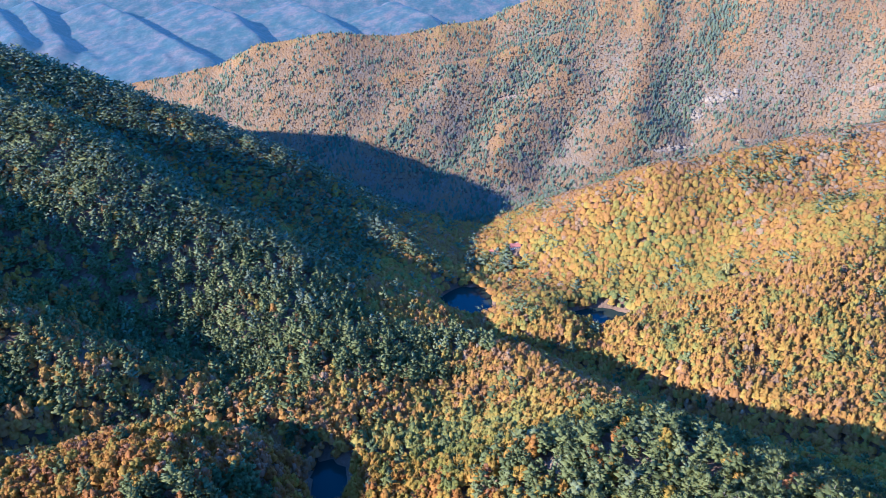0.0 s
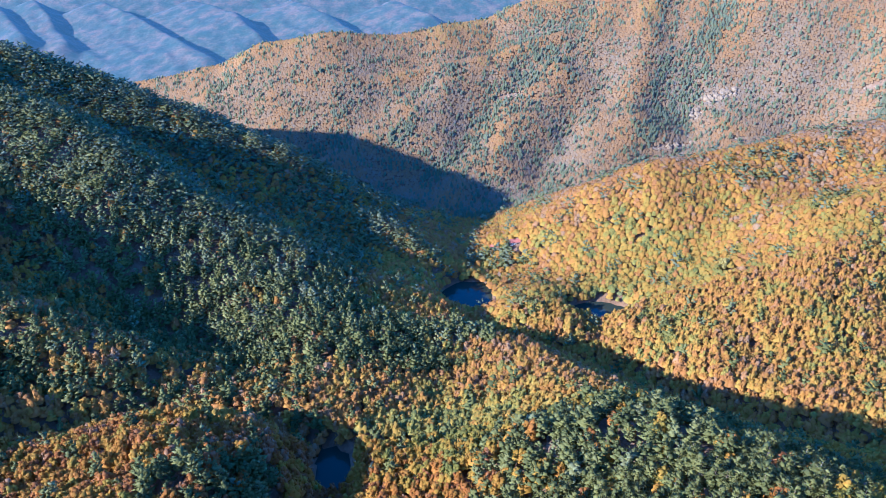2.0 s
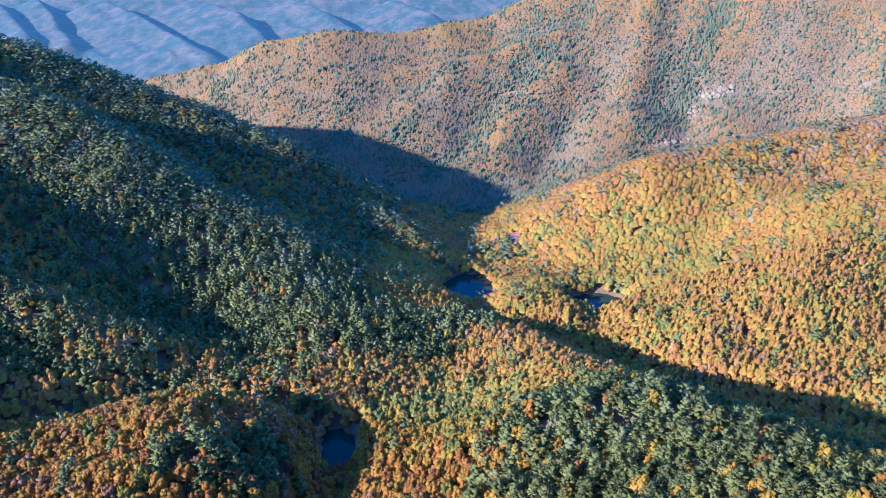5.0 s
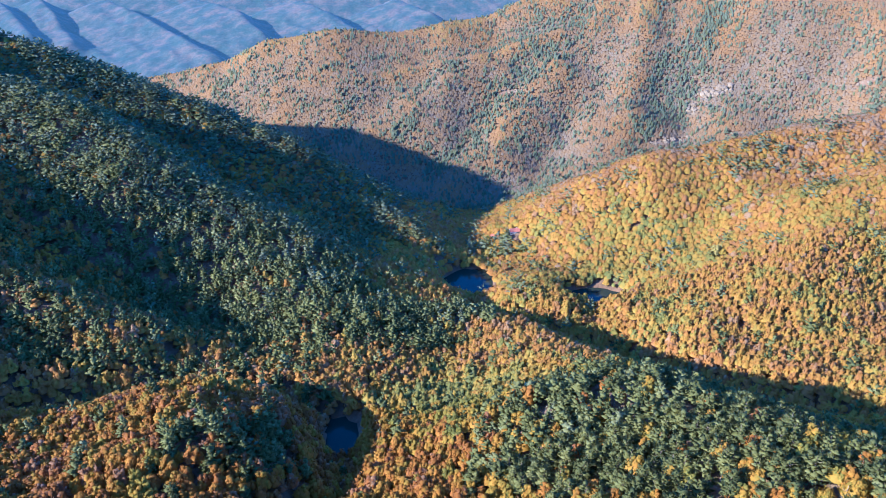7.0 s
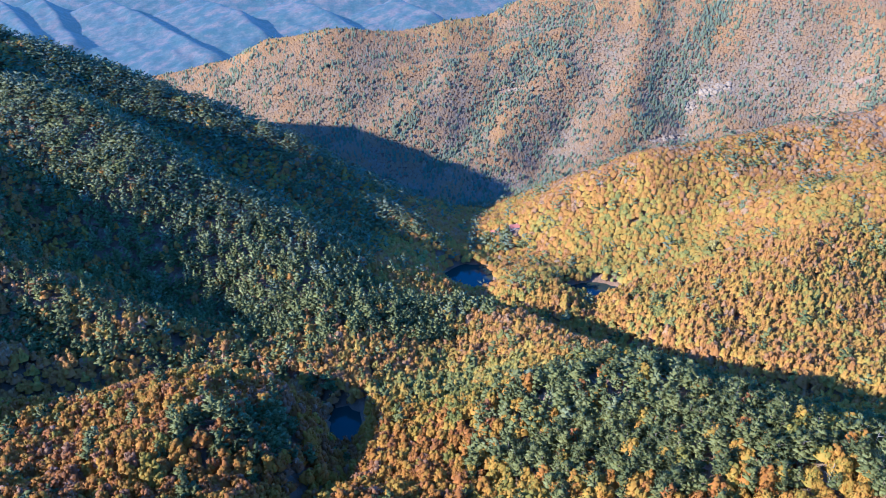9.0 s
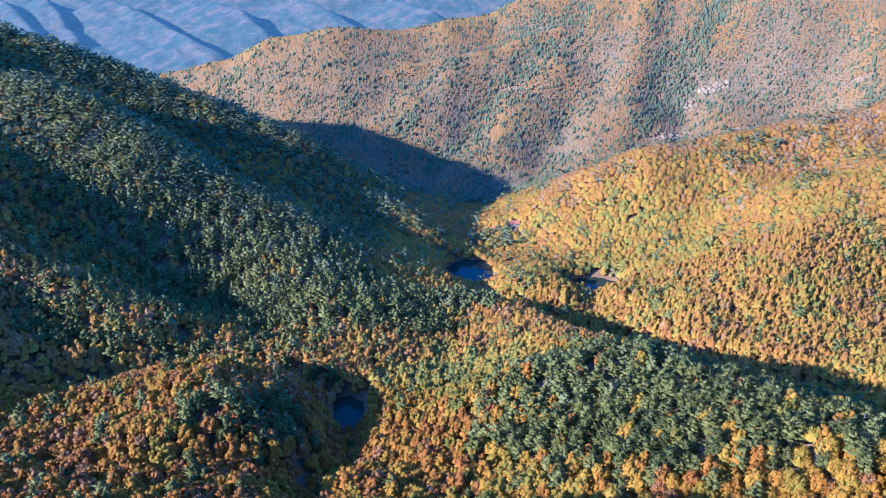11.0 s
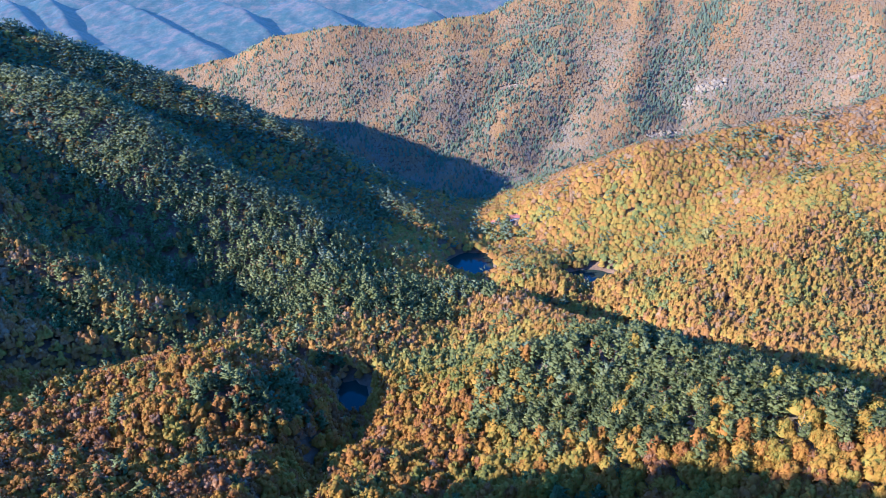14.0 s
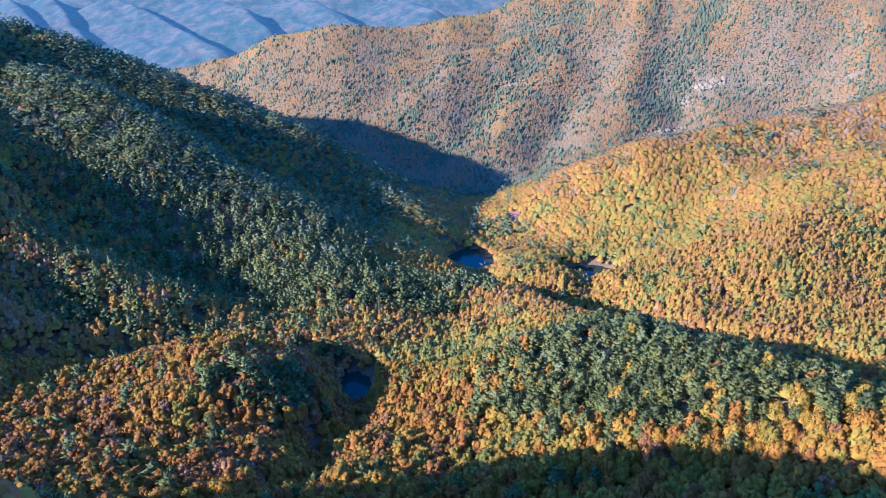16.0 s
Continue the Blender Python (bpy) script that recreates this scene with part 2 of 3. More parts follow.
def height(x, y):
    """The ground's height, without its small unevenness."""
    x, y = np.asarray(x, float), np.asarray(y, float)
    floor = np.interp(y, [-600, -90, 160, 265, 310, 590, 800, 1150, 1900, 2600], [420, 228, 130, 86, 78, 27, -4, -60, -90, -60])
    floor = floor + 0.06 * np.maximum(np.abs(x - np.interp(y, [160, 310, 590, 800, 1100], [-20, -30, 40, 20, -300])) - 30, 0)
    parts = [floor]
    for line, near, far, soft in RIDGES:
        parts.append(crest(x, y, line, near, far, soft))
    parts = np.stack(parts)
    k = np.interp(y, [300, 1000], [7.0, 5.0])
    m = parts.max(0)
    z = m + k * np.log(np.exp((parts - m) / k).sum(0))
    for line in BROOKS:
        side = 1.5 if line[0][0] < 0 else 0.8
        bed = -crest(x, y, [(a, b, -c) for a, b, c in line], side, side, 5)
        z = -6.0 * np.logaddexp(-z / 6.0, -bed / 6.0)
    rough = np.interp(y, [250, 500, 900, 1400, 2200], [2.0, 3.0, 5.0, 6.0, 9.0])
    wide = np.interp(y, [300, 1000, 2000], [45.0, 75.0, 160.0])
    z = z + rough * (lattice(x / wide + 40, y / wide / 1.6 + 40, 3) + 0.45 * lattice(x / wide * 2.3 + 9, y / wide * 1.7 + 60, 4))
    for cx, cy, rx, ry, level in LAKES:
        bend = 1 + 0.22 * lattice(x / 18 + 50, y / 18 + 50, 8)
        d = np.hypot((x - cx) / rx, (y - cy) / ry) * bend
        w = np.clip((1.55 - d) / 0.5, 0, 1)
        z = np.where(d < 1.6, z * (1 - w) + w * np.minimum(z, level + (d - 1.0) * 9.0), z)
    return z


def far_height(x, y):
    """The blue ranges in the distance: parallel spurs on a steady slope, with lesser folds on their flanks."""
    parts = [np.interp(y, [1780, 2500, 2700, 3300], [-42, 28, 105, 380])]
    parts = np.stack(parts + [crest(x, y, line, near, far, soft) for line, near, far, soft in FAR_RIDGES])
    m = parts.max(0)
    z = m + 5 * np.log(np.exp((parts - m) / 5).sum(0))
    fold = 1 - np.abs(lattice((x + 0.75 * y) / 62 + 12, (y - 0.75 * x) / 210 + 33, 31))
    small = 1 - np.abs(lattice((x + 0.5 * y) / 31 + 2, (y - 0.9 * x) / 80 + 3, 33))
    return z + 7 * (fold - 0.6) + 3.5 * (small - 0.6) + 1.2 * lattice(x / 14 + 5, y / 14 + 2, 32)


def relief(x, y):
    """Plus one on sharp crests, minus one in gullies."""
    r = 32.0
    around = (height(x + r, y) + height(x - r, y) + height(x, y + r) + height(x, y - r)) / 4
    return np.clip((height(x, y) - around) / 3.5, -1, 1)

# ---- meshes ----
def mesh_of(name, verts, tris, mat, tint=None, smooth=False, normals=None):
    me = bpy.data.meshes.new(name)
    verts, tris = np.asarray(verts, np.float32), np.asarray(tris, np.int32)
    me.vertices.add(len(verts))
    me.vertices.foreach_set("co", verts.ravel())
    me.loops.add(tris.size)
    me.loops.foreach_set("vertex_index", tris.ravel())
    me.polygons.add(len(tris))
    me.polygons.foreach_set("loop_start", np.arange(0, tris.size, tris.shape[1], dtype=np.int32))
    me.polygons.foreach_set("use_smooth", np.full(len(tris), smooth))
    me.materials.append(mat)
    if tint is not None:
        at = me.attributes.new("tint", "FLOAT", "POINT")
        at.data.foreach_set("value", np.broadcast_to(np.asarray(tint, np.float32), len(verts)).copy())
    me.update(calc_edges=True)
    if normals is not None:
        at = me.attributes.new("custom_normal", "FLOAT_VECTOR", "POINT")
        at.data.foreach_set("vector", np.asarray(normals, np.float32).ravel())
    return me


def axis(edge, fine, coarse, lo, hi):
    """Steps of fine metres within edge, growing outside it."""
    a = list(np.arange(edge[0], edge[1] + 1e-6, fine))
    step = fine
    while a[-1] < hi:
        step = min(step * 1.06, coarse)
        a.append(a[-1] + step)
    step = fine
    while a[0] > lo:
        step = min(step * 1.06, coarse)
        a.insert(0, a[0] - step)
    return np.array(a)


gx = axis((-420, 460), 8.5, 80.0, -4200, 4200)
gy = axis((60, 820), 8.0, 45.0, -2200, 4700)
GX, GY = np.meshgrid(gx, gy)
GZ = height(GX, GY)
nx, ny = len(gx), len(gy)
ix = (np.arange(ny - 1)[:, None] * nx + np.arange(nx - 1)[None]).ravel()
ground = new("ground", mesh_of("ground", np.stack([GX, GY, GZ], -1).reshape(-1, 3), np.stack([ix, ix + 1, ix + nx + 1, ix + nx], 1), GROUND, smooth=True))
tagged(ground, "wooded valley ground of brown leaf litter between ridges", "ground", kind="structure")

fx, fy = np.meshgrid(np.arange(-1750, 300, 9.0), np.arange(1780, 2700, 9.0))
nfx, nfy = fx.shape[1], fx.shape[0]
ix = (np.arange(nfy - 1)[:, None] * nfx + np.arange(nfx - 1)[None]).ravel()
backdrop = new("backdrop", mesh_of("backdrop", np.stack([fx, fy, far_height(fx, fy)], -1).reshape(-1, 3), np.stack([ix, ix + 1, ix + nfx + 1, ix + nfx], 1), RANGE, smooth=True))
tagged(backdrop, "distant wooded mountain range with folded spurs, haze put in as blue glow", "mountains", kind="structure")

for lake_x, lake_y, lake_rx, lake_ry, level in LAKES:
    ring = np.linspace(0, 2 * math.pi, 72, endpoint=False)
    verts = np.concatenate([[[lake_x, lake_y, level]], np.stack([lake_x + 1.7 * lake_rx * np.cos(ring), lake_y + 1.7 * lake_ry * np.sin(ring), np.full(72, level)], 1)])
    k = np.arange(72)
    lake = new("water", mesh_of("water", verts, np.stack([np.zeros(72, int), k + 1, (k + 1) % 72 + 1], 1), WATER))
    tagged(lake, "still dark blue mountain lake mirroring the sky", "lake", kind="structure")


# ---- trees ----
def blob(level):
    """A unit ball of triangles: an octahedron, split level times."""
    v = [(1, 0, 0), (-1, 0, 0), (0, 1, 0), (0, -1, 0), (0, 0, 1), (0, 0, -1)]
    f = [(0, 2, 4), (2, 1, 4), (1, 3, 4), (3, 0, 4), (2, 0, 5), (1, 2, 5), (3, 1, 5), (0, 3, 5)]
    v = [np.array(p, float) for p in v]
    for _ in range(level):
        cut, g = {}, []

        def mid(i, j):
            key = (min(i, j), max(i, j))
            if key not in cut:
                p = v[i] + v[j]
                v.append(p / np.linalg.norm(p))
                cut[key] = len(v) - 1
            return cut[key]

        for a, b, c in f:
            ab, bc, ca = mid(a, b), mid(b, c), mid(c, a)
            g += [(a, ab, ca), (ab, b, bc), (ca, bc, c), (ab, bc, ca)]
        f = g
    return np.array(v), np.array(f)


BALLS = [blob(0), blob(1), blob(2)]


def join(parts):
    verts, faces, normals, n = [], [], [], 0
    for v, f, *rest in parts:
        verts.append(v)
        faces.append(f + n)
        normals.append(rest[0] if rest else v * 0)
        n += len(v)
    n = np.concatenate(normals) + np.array([0, 0, 0.40])
    return np.concatenate(verts), np.concatenate(faces), n / np.linalg.norm(n, axis=1)[:, None]


def sprays(rng, n, centres, radii, size):
    """Small leafy sprays: single triangles scattered over the outside of several balls."""
    which = rng.randint(0, len(centres), n)
    d = rng.normal(size=(n, 3))
    d[:, 2] = d[:, 2] * 0.8 + 0.25
    d /= np.linalg.norm(d, axis=1)[:, None]
    at = centres[which] + d * radii[which][:, None] * rng.uniform(0.88, 1.14, n)[:, None]
    normal = d + rng.normal(size=(n, 3)) * 0.32
    a = np.cross(normal, rng.normal(size=(n, 3)))
    a /= np.linalg.norm(a, axis=1)[:, None]
    b = np.cross(normal, a)
    b /= np.linalg.norm(b, axis=1)[:, None]
    s = size * rng.uniform(0.6, 1.3, n)[:, None]
    v = np.stack([at + a * s, at - a * s * 0.5 + b * s * 0.86, at - a * s * 0.5 - b * s * 0.86], 1).reshape(-1, 3)
    soft = d + (at - centres.mean(0)) / (np.linalg.norm(at - centres.mean(0), axis=1)[:, None] + 1e-6) * 0.5 + rng.normal(size=(n, 3)) * 0.3
    soft /= np.linalg.norm(soft, axis=1)[:, None]
    return v, np.arange(3 * n).reshape(-1, 3), np.repeat(soft, 3, 0)


def dome(rng, sides, rings, centre=(0, 0, 0), wide=1.0, tall=1.0, bump=0.2, point=0.0):
    """A rounded cap, open below, with an uneven outline; point draws its top in."""
    v, n = [(0, 0, 1)], [(0, 0, 1)]
    for i in range(1, rings + 1):
        a = i / rings * math.radians(104)
        for j in range(sides):
            q = (j + 0.5 * (i % 2)) * 2 * math.pi / sides
            d = np.array([math.sin(a) * math.cos(q), math.sin(a) * math.sin(q), math.cos(a)])
            n.append(tuple(d))
            draw = 1 - point * max(d[2], 0)
            v.append(tuple(d * (draw, draw, 1) * rng.uniform(1 - bump, 1 + bump)))
    f = [(0, 1 + j, 1 + (j + 1) % sides) for j in range(sides)]
    for i in range(1, rings):
        a, c = 1 + (i - 1) * sides, 1 + i * sides
        for j in range(sides):
            k = (j + 1) % sides
            lean = i % 2
            f += [(a + j, c + j, a + k), (c + j, c + k, a + k)] if lean else [(a + j, c + j, c + k), (a + j, c + k, a + k)]
    return np.array(v) * (wide, wide, tall) + np.array(centre), np.array(f), np.array(n)


def broad_crown(rng, shape, lobes, tufts, tall=1.5, size=0.3, core=0.76, bulk=1.0):
    """A domed crown one unit in radius, foot of the crown at height 0: leafy sprays over a heap of lobes that rises to an uneven top."""
    ang = rng.uniform(0, 2 * math.pi) + np.arange(lobes) * 2.4 + rng.uniform(-0.3, 0.3, lobes)
    up = np.linspace(0.22, 1.0, lobes) + rng.uniform(-0.07, 0.07, lobes)
    out = 0.60 * np.sqrt(np.clip(1.05 - up ** 1.6, 0, 1)) + rng.uniform(-0.10, 0.12, lobes)
    c = np.stack([out * np.cos(ang), out * np.sin(ang), up * (tall - 0.40)], 1)
    r = (rng.uniform(0.46, 0.62, lobes) - 0.10 * up) * bulk
    parts = [dome(rng, shape[0], shape[1], p, q * core, q * core * 1.3, 0.28, 0.2) for p, q in zip(c, r)]
    parts.append(dome(rng, 6, 1, (0, 0, 0.34), 0.92, tall - 0.55, 0.12))
    if tufts:
        parts.append(sprays(rng, tufts, c, r, size))
    return join(parts)


def puff_crown(rng, sides, rings, side_lobes, tufts, tall, size):
    """A crown seen from afar: one tall, drawn-in cap with lesser lobes."""
    parts = [dome(rng, sides, rings, (0, 0, tall * 0.30), 0.86, tall * 0.70, 0.16, 0.30)]
    c, r = [np.array([0, 0, tall * 0.36]), np.array([0, 0, tall * 0.66])], [0.86, 0.52]
    for _ in range(side_lobes):
        q = rng.uniform(0, 6.28)
        p = np.array([0.5 * math.cos(q), 0.5 * math.sin(q), tall * rng.uniform(0.3, 0.6)])
        parts.append(dome(rng, 4, 1, p, 0.5, 0.6, 0.2))
        c.append(p)
        r.append(0.5)
    if tufts:
        parts.append(sprays(rng, tufts, np.array(c), np.array(r), size))
    return join(parts)


def tier_pine(rng, sides):
    """A pine seen from afar: one tall, uneven plume, one unit high."""
    return join([dome(rng, sides, 2, (0, 0, 0.42), 0.16, 0.56, 0.22, 0.35)])


def plumes(rng, n, at, out, size):
    """Brushes of needles: long triangles that stand out and up from the boughs."""
    k = rng.randint(0, len(at), n)
    d = out[k] * 0.65 + np.array([0, 0, 0.55]) + rng.normal(size=(n, 3)) * 0.42
    d /= np.linalg.norm(d, axis=1)[:, None]
    side = np.cross(d, rng.normal(size=(n, 3)))
    side /= np.linalg.norm(side, axis=1)[:, None]
    s = size * rng.uniform(0.65, 1.35, n)[:, None]
    foot = at[k] + rng.normal(size=(n, 3)) * (0.032, 0.032, 0.022)
    v = np.stack([foot - side * s * 0.42, foot + side * s * 0.42, foot + d * s * 1.7], 1).reshape(-1, 3)
    soft = out[k] * 0.7 + d * 0.25 + np.array([0, 0, 0.4])
    soft /= np.linalg.norm(soft, axis=1)[:, None]
    return v, np.arange(3 * n).reshape(-1, 3), np.repeat(soft, 3, 0)


def pine_crown(rng, whorls, arms, closed, tufts, size=0.05):
    """Boughs of needles round a stem one unit high: a ragged, round-shouldered plume. closed: boughs with an underside."""
    parts, at, outs = [], [], []
    lean = rng.uniform(-0.04, 0.04, 2)
    for k in range(whorls):
        u = k / max(whorls - 1, 1)
        z = 0.36 + 0.56 * u
        reach = 0.185 * math.sin(math.pi * (0.27 + 0.68 * u)) ** 0.8
        count = max(1, round(arms * (1 - 0.55 * u)))
        for j in range(count):
            a = k * 2.1 + j * 2 * math.pi / count + rng.uniform(-0.5, 0.5)
            out = np.array([math.cos(a), math.sin(a), 0])
            side = np.array([-math.sin(a), math.cos(a), 0])
            d = reach * rng.uniform(0.35, 1.0) * (u < 0.97)
            p = out * d + np.array([lean[0] * u, lean[1] * u, z + rng.uniform(-0.05, 0.05)])
            q = rng.uniform(0.070, 0.115) * (1.15 - 0.45 * u)
            if closed:
                v, f = BALLS[0]
            else:
                ring = np.arange(5) * 2 * math.pi / 5 + rng.uniform(0, 1)
                v = np.concatenate([[(0, 0, 1)], np.stack([np.cos(ring), np.sin(ring), np.full(5, -0.35)], 1)])
                f = np.array([(0, 1 + i, 1 + (i + 1) % 5) for i in range(5)])
            w = v * rng.uniform(0.65, 1.2, (len(v), 1))
            shape = p + out * (w[:, :1] * q * 1.25) + side * (w[:, 1:2] * q * 0.85) + np.array([0, 0, 1]) * (w[:, 2:] * q * 0.75 + w[:, :1] * q * 0.35)
            parts.append((shape, f, out * v[:, :1] + side * v[:, 1:2] + np.array([0, 0, 1]) * v[:, 2:] + out * 0.4))
            for o in (0.1, 0.7):
                at.append(p + out * q * o + np.array([0, 0, 0.3 * q]))
                outs.append(out)
    if tufts:
        parts.append(plumes(rng, tufts, np.array(at), np.array(outs), size))
    return join(parts)


def stem(rng, h, r, limbs, start, sides=6):
    """A tapered, slightly bent trunk with limbs."""
    parts = []

    def pipe(points, r0, r1):
        n, vs = len(points), []
        for i, p in enumerate(points):
            rr = r0 + (r1 - r0) * i / (n - 1)
            vs += [(p[0] + rr * math.cos(q), p[1] + rr * math.sin(q), p[2]) for q in np.arange(sides) * 2 * math.pi / sides]
        fs = []
        for i in range(n - 1):
            for j in range(sides):
                a, b = i * sides + j, i * sides + (j + 1) % sides
                fs += [(a, b, b + sides), (a, b + sides, a + sides)]
        parts.append((np.array(vs), np.array(fs)))

    bend = rng.uniform(-0.03, 0.03, 2) * h
    pipe([(0, 0, -0.06 * h), (0, 0, 0.02 * h), (bend[0] * 0.4, bend[1] * 0.4, 0.4 * h), (bend[0], bend[1], h)], r, r * 0.25)
    for k in range(limbs):
        z = h * (start + (0.9 - start) * k / limbs)
        a, l = k * 2.4 + rng.uniform(-0.4, 0.4), 0.2 * h * (1.1 - 0.6 * k / limbs)
        base = np.array([bend[0] * z / h, bend[1] * z / h, z])
        pipe([base, base + (0.5 * l * math.cos(a), 0.5 * l * math.sin(a), 0.2 * l), base + (l * math.cos(a), l * math.sin(a), 0.55 * l)], r * 0.4, r * 0.1)
    return join(parts)


def spread(rng, step, x0, x1, y0, y1):
    """Places on a loose grid."""
    xs, ys = np.meshgrid(np.arange(x0, x1, step), np.arange(y0, y1, step * 0.87))
    xs = xs + (np.arange(xs.shape[0]) % 2)[:, None] * step / 2
    x = xs.ravel() + rng.uniform(-0.36, 0.36, xs.size) * step
    y = ys.ravel() + rng.uniform(-0.36, 0.36, xs.size) * step
    return x, y


def patch(x, y, cx, cy, rx, ry, turn=0.0):
    """One in the middle of an oval, nothing outside it."""
    c, s = math.cos(turn), math.sin(turn)
    dx, dy = x - cx, y - cy
    return np.clip(1.6 * (1 - np.hypot((dx * c + dy * s) / rx, (-dx * s + dy * c) / ry)), 0, 1)


def pine_share(x, y):
    """How many of the trees at a place are pines."""
    p = np.full(x.shape, 0.05)
    p = np.where((x < 0.1 * y - 130) & (y > 330), 0.45, p)
    for cx, cy, rx, ry, turn, share in PINES:
        w = np.clip(1.6 * patch(x, y, cx, cy, rx, ry, turn), 0, 1)
        p = p * (1 - w) + share * w
    across, along = x * 0.87 - y * 0.48, x * 0.48 + y * 0.87
    north = lattice(across / 62 + 41, along / 190 + 5, 11) + 0.5 * lattice(across / 24 + 33, along / 60 + 7, 12)
    p = np.where(y > 850, np.clip((north - 0.02) * 0.6 - 0.22 * relief(x, y), 0.12, 0.5), p)
    return np.clip(p + 0.12 * lattice(x / 15 + 70, y / 15 + 70, 13), 0, 1)


PINES = ((-225, 518, 240, 114, -0.45, 0.96), (-400, 630, 210, 80, -0.4, 0.95), (-330, 750, 260, 50, -0.1, 0.8), (-62, 428, 95, 44, -0.2, 0.85), (-270, 375, 90, 40, -0.3, 0.55),
         (-122, 236, 46, 32, 0.3, 0.75), (115, 215, 125, 85, -0.4, 0.88), (-60, 660, 90, 26, -0.5, 0.6), (60, 665, 50, 30, 0, 0.35), (-20, 446, 75, 28, 0.0, 0.9),
         (400, 730, 120, 45, 0.2, 0.16), (-150, 320, 120, 28, 0, 0.12), (-240, 255, 70, 45, 0, 0.06))


def tint_of(x, y, rng):
    """Leaf colour: 0 green, 0.35 gold, 0.5 orange, 0.66 rust, 0.82 brown, 1 grey twigs."""
    t = 0.46 + 0.12 * lattice(x / 40 + 11, y / 40 + 90, 21) + 0.10 * lattice(x / 13 + 31, y / 13 + 9, 22)
    gold = patch(x, y, 300, 560, 260, 170)
    t = t - 0.07 * np.minimum(gold * 2, 1)
    t = t - 0.24 * patch(x, y, 5, 318, 75, 45)
    t = t + 0.09 * ((x < -60) & (y < 440)) - 0.08 * ((x > 0) & (y < 330))
    t = t + 0.30 * np.clip((y - 640) / 120, 0, 1) * (x > 120) * (0.6 + 0.4 * lattice(x / 50 + 3, y / 50 + 3, 25))
    far = np.clip((y - 860) / 60, 0, 1)
    t = t * (1 - far) + far * (0.80 + 0.13 * lattice(x / 80 + 7, y / 120 + 8, 23) + 0.09 * lattice(x / 24 + 7, y / 30 + 8, 24) - 0.16 * np.clip((y - 1250) / 200, 0, 1))
    t = t - 0.15 * far * np.clip(relief(x, y), -0.3, 1)
    return np.clip(t + rng.normal(size=x.size) * np.interp(y, [250, 500, 850, 950], [0.12, 0.13, 0.13, 0.07]), 0, np.where(y < 600, 0.74, 1.0))


def wood(name, label, category, variants, x, y, z, wide, tall, tint, mat, rng, canopy=0.0):
    """A wood of many trees as one mesh; canopy is how far the leaves turn with the closed roof of the wood."""
    east, north = (height(x + 12, y) - height(x - 12, y)) / 24, (height(x, y + 12) - height(x, y - 12)) / 24
    turn = rng.uniform(0, 2 * math.pi, len(x))
    kind = rng.randint(0, len(variants), len(x))
    vs, fs, ts, ns, n = [], [], [], [], 0
    for k, (v, f, nv) in enumerate(variants):
        i = np.where(kind == k)[0]
        if not len(i):
            continue
        c, s = np.cos(turn[i])[:, None], np.sin(turn[i])[:, None]
        px = (v[None, :, 0] * c - v[None, :, 1] * s) * wide[i][:, None] + x[i][:, None]
        py = (v[None, :, 0] * s + v[None, :, 1] * c) * wide[i][:, None] + y[i][:, None]
        pz = v[None, :, 2] * tall[i][:, None] + z[i][:, None]
        vs.append(np.stack([px, py, pz], -1).reshape(-1, 3))
        lean = np.stack([-east[i], -north[i], np.ones(len(i))], 1)
        lean *= (canopy / np.linalg.norm(lean, axis=1))[:, None]
        turned = np.stack([nv[None, :, 0] * c - nv[None, :, 1] * s, nv[None, :, 0] * s + nv[None, :, 1] * c, nv[None, :, 2] + 0 * c], -1) + lean[:, None]
        ns.append((turned / np.linalg.norm(turned, axis=2)[..., None]).reshape(-1, 3))
        fs.append((f[None] + (np.arange(len(i)) * len(v))[:, None, None] + n).reshape(-1, 3))
        ts.append(np.repeat(tint[i], len(v)))
        n += len(i) * len(v)
    ob = new(name, mesh_of(name, np.concatenate(vs), np.concatenate(fs), mat, np.concatenate(ts), True, np.concatenate(ns)))
    return tagged(ob, label, category, kind="stuff")


# open ground: round the houses, on the rocks and along the bank
CLEARINGS = ((85, 684, 9, 13, 0.0), (57, 686, 6, 9, 0.0), (508, 1200, 36, 9, 0.0), (462, 1174, 14, 11, 0.6), (398, 1084, 44, 7, 0.35),
             (504, 1070, 15, 8, 0.0), (130, 1247, 27, 7, 0.0), (746, 1132, 24, 9, 0.0), (-37, 306, 25, 6, -0.3), (286, 563, 8, 12, 0.0))


def on_land(x, y):
    free = np.ones(x.shape, bool)
    for cx, cy, rx, ry, turn in CLEARINGS:
        free &= patch(x, y, cx, cy, rx, ry, turn) <= 0
    for cx, cy, rx, ry, level in LAKES:
        free &= np.hypot((x - cx) / rx, (y - cy) / ry) * (1 + 0.22 * lattice(x / 18 + 50, y / 18 + 50, 8)) > 1.0
    return free


def seen(x, y):
    """The wooded part of the land: the valley as far as it lies open to the south, and a margin whose shade falls into it."""
    reach = 0.60 * (y + 92) + 0.31 * (400 - height(x, y)) + 14
    return (x < reach) & (x > -reach - np.interp(y, [300, 800], [45, 10])) & on_land(x, y)


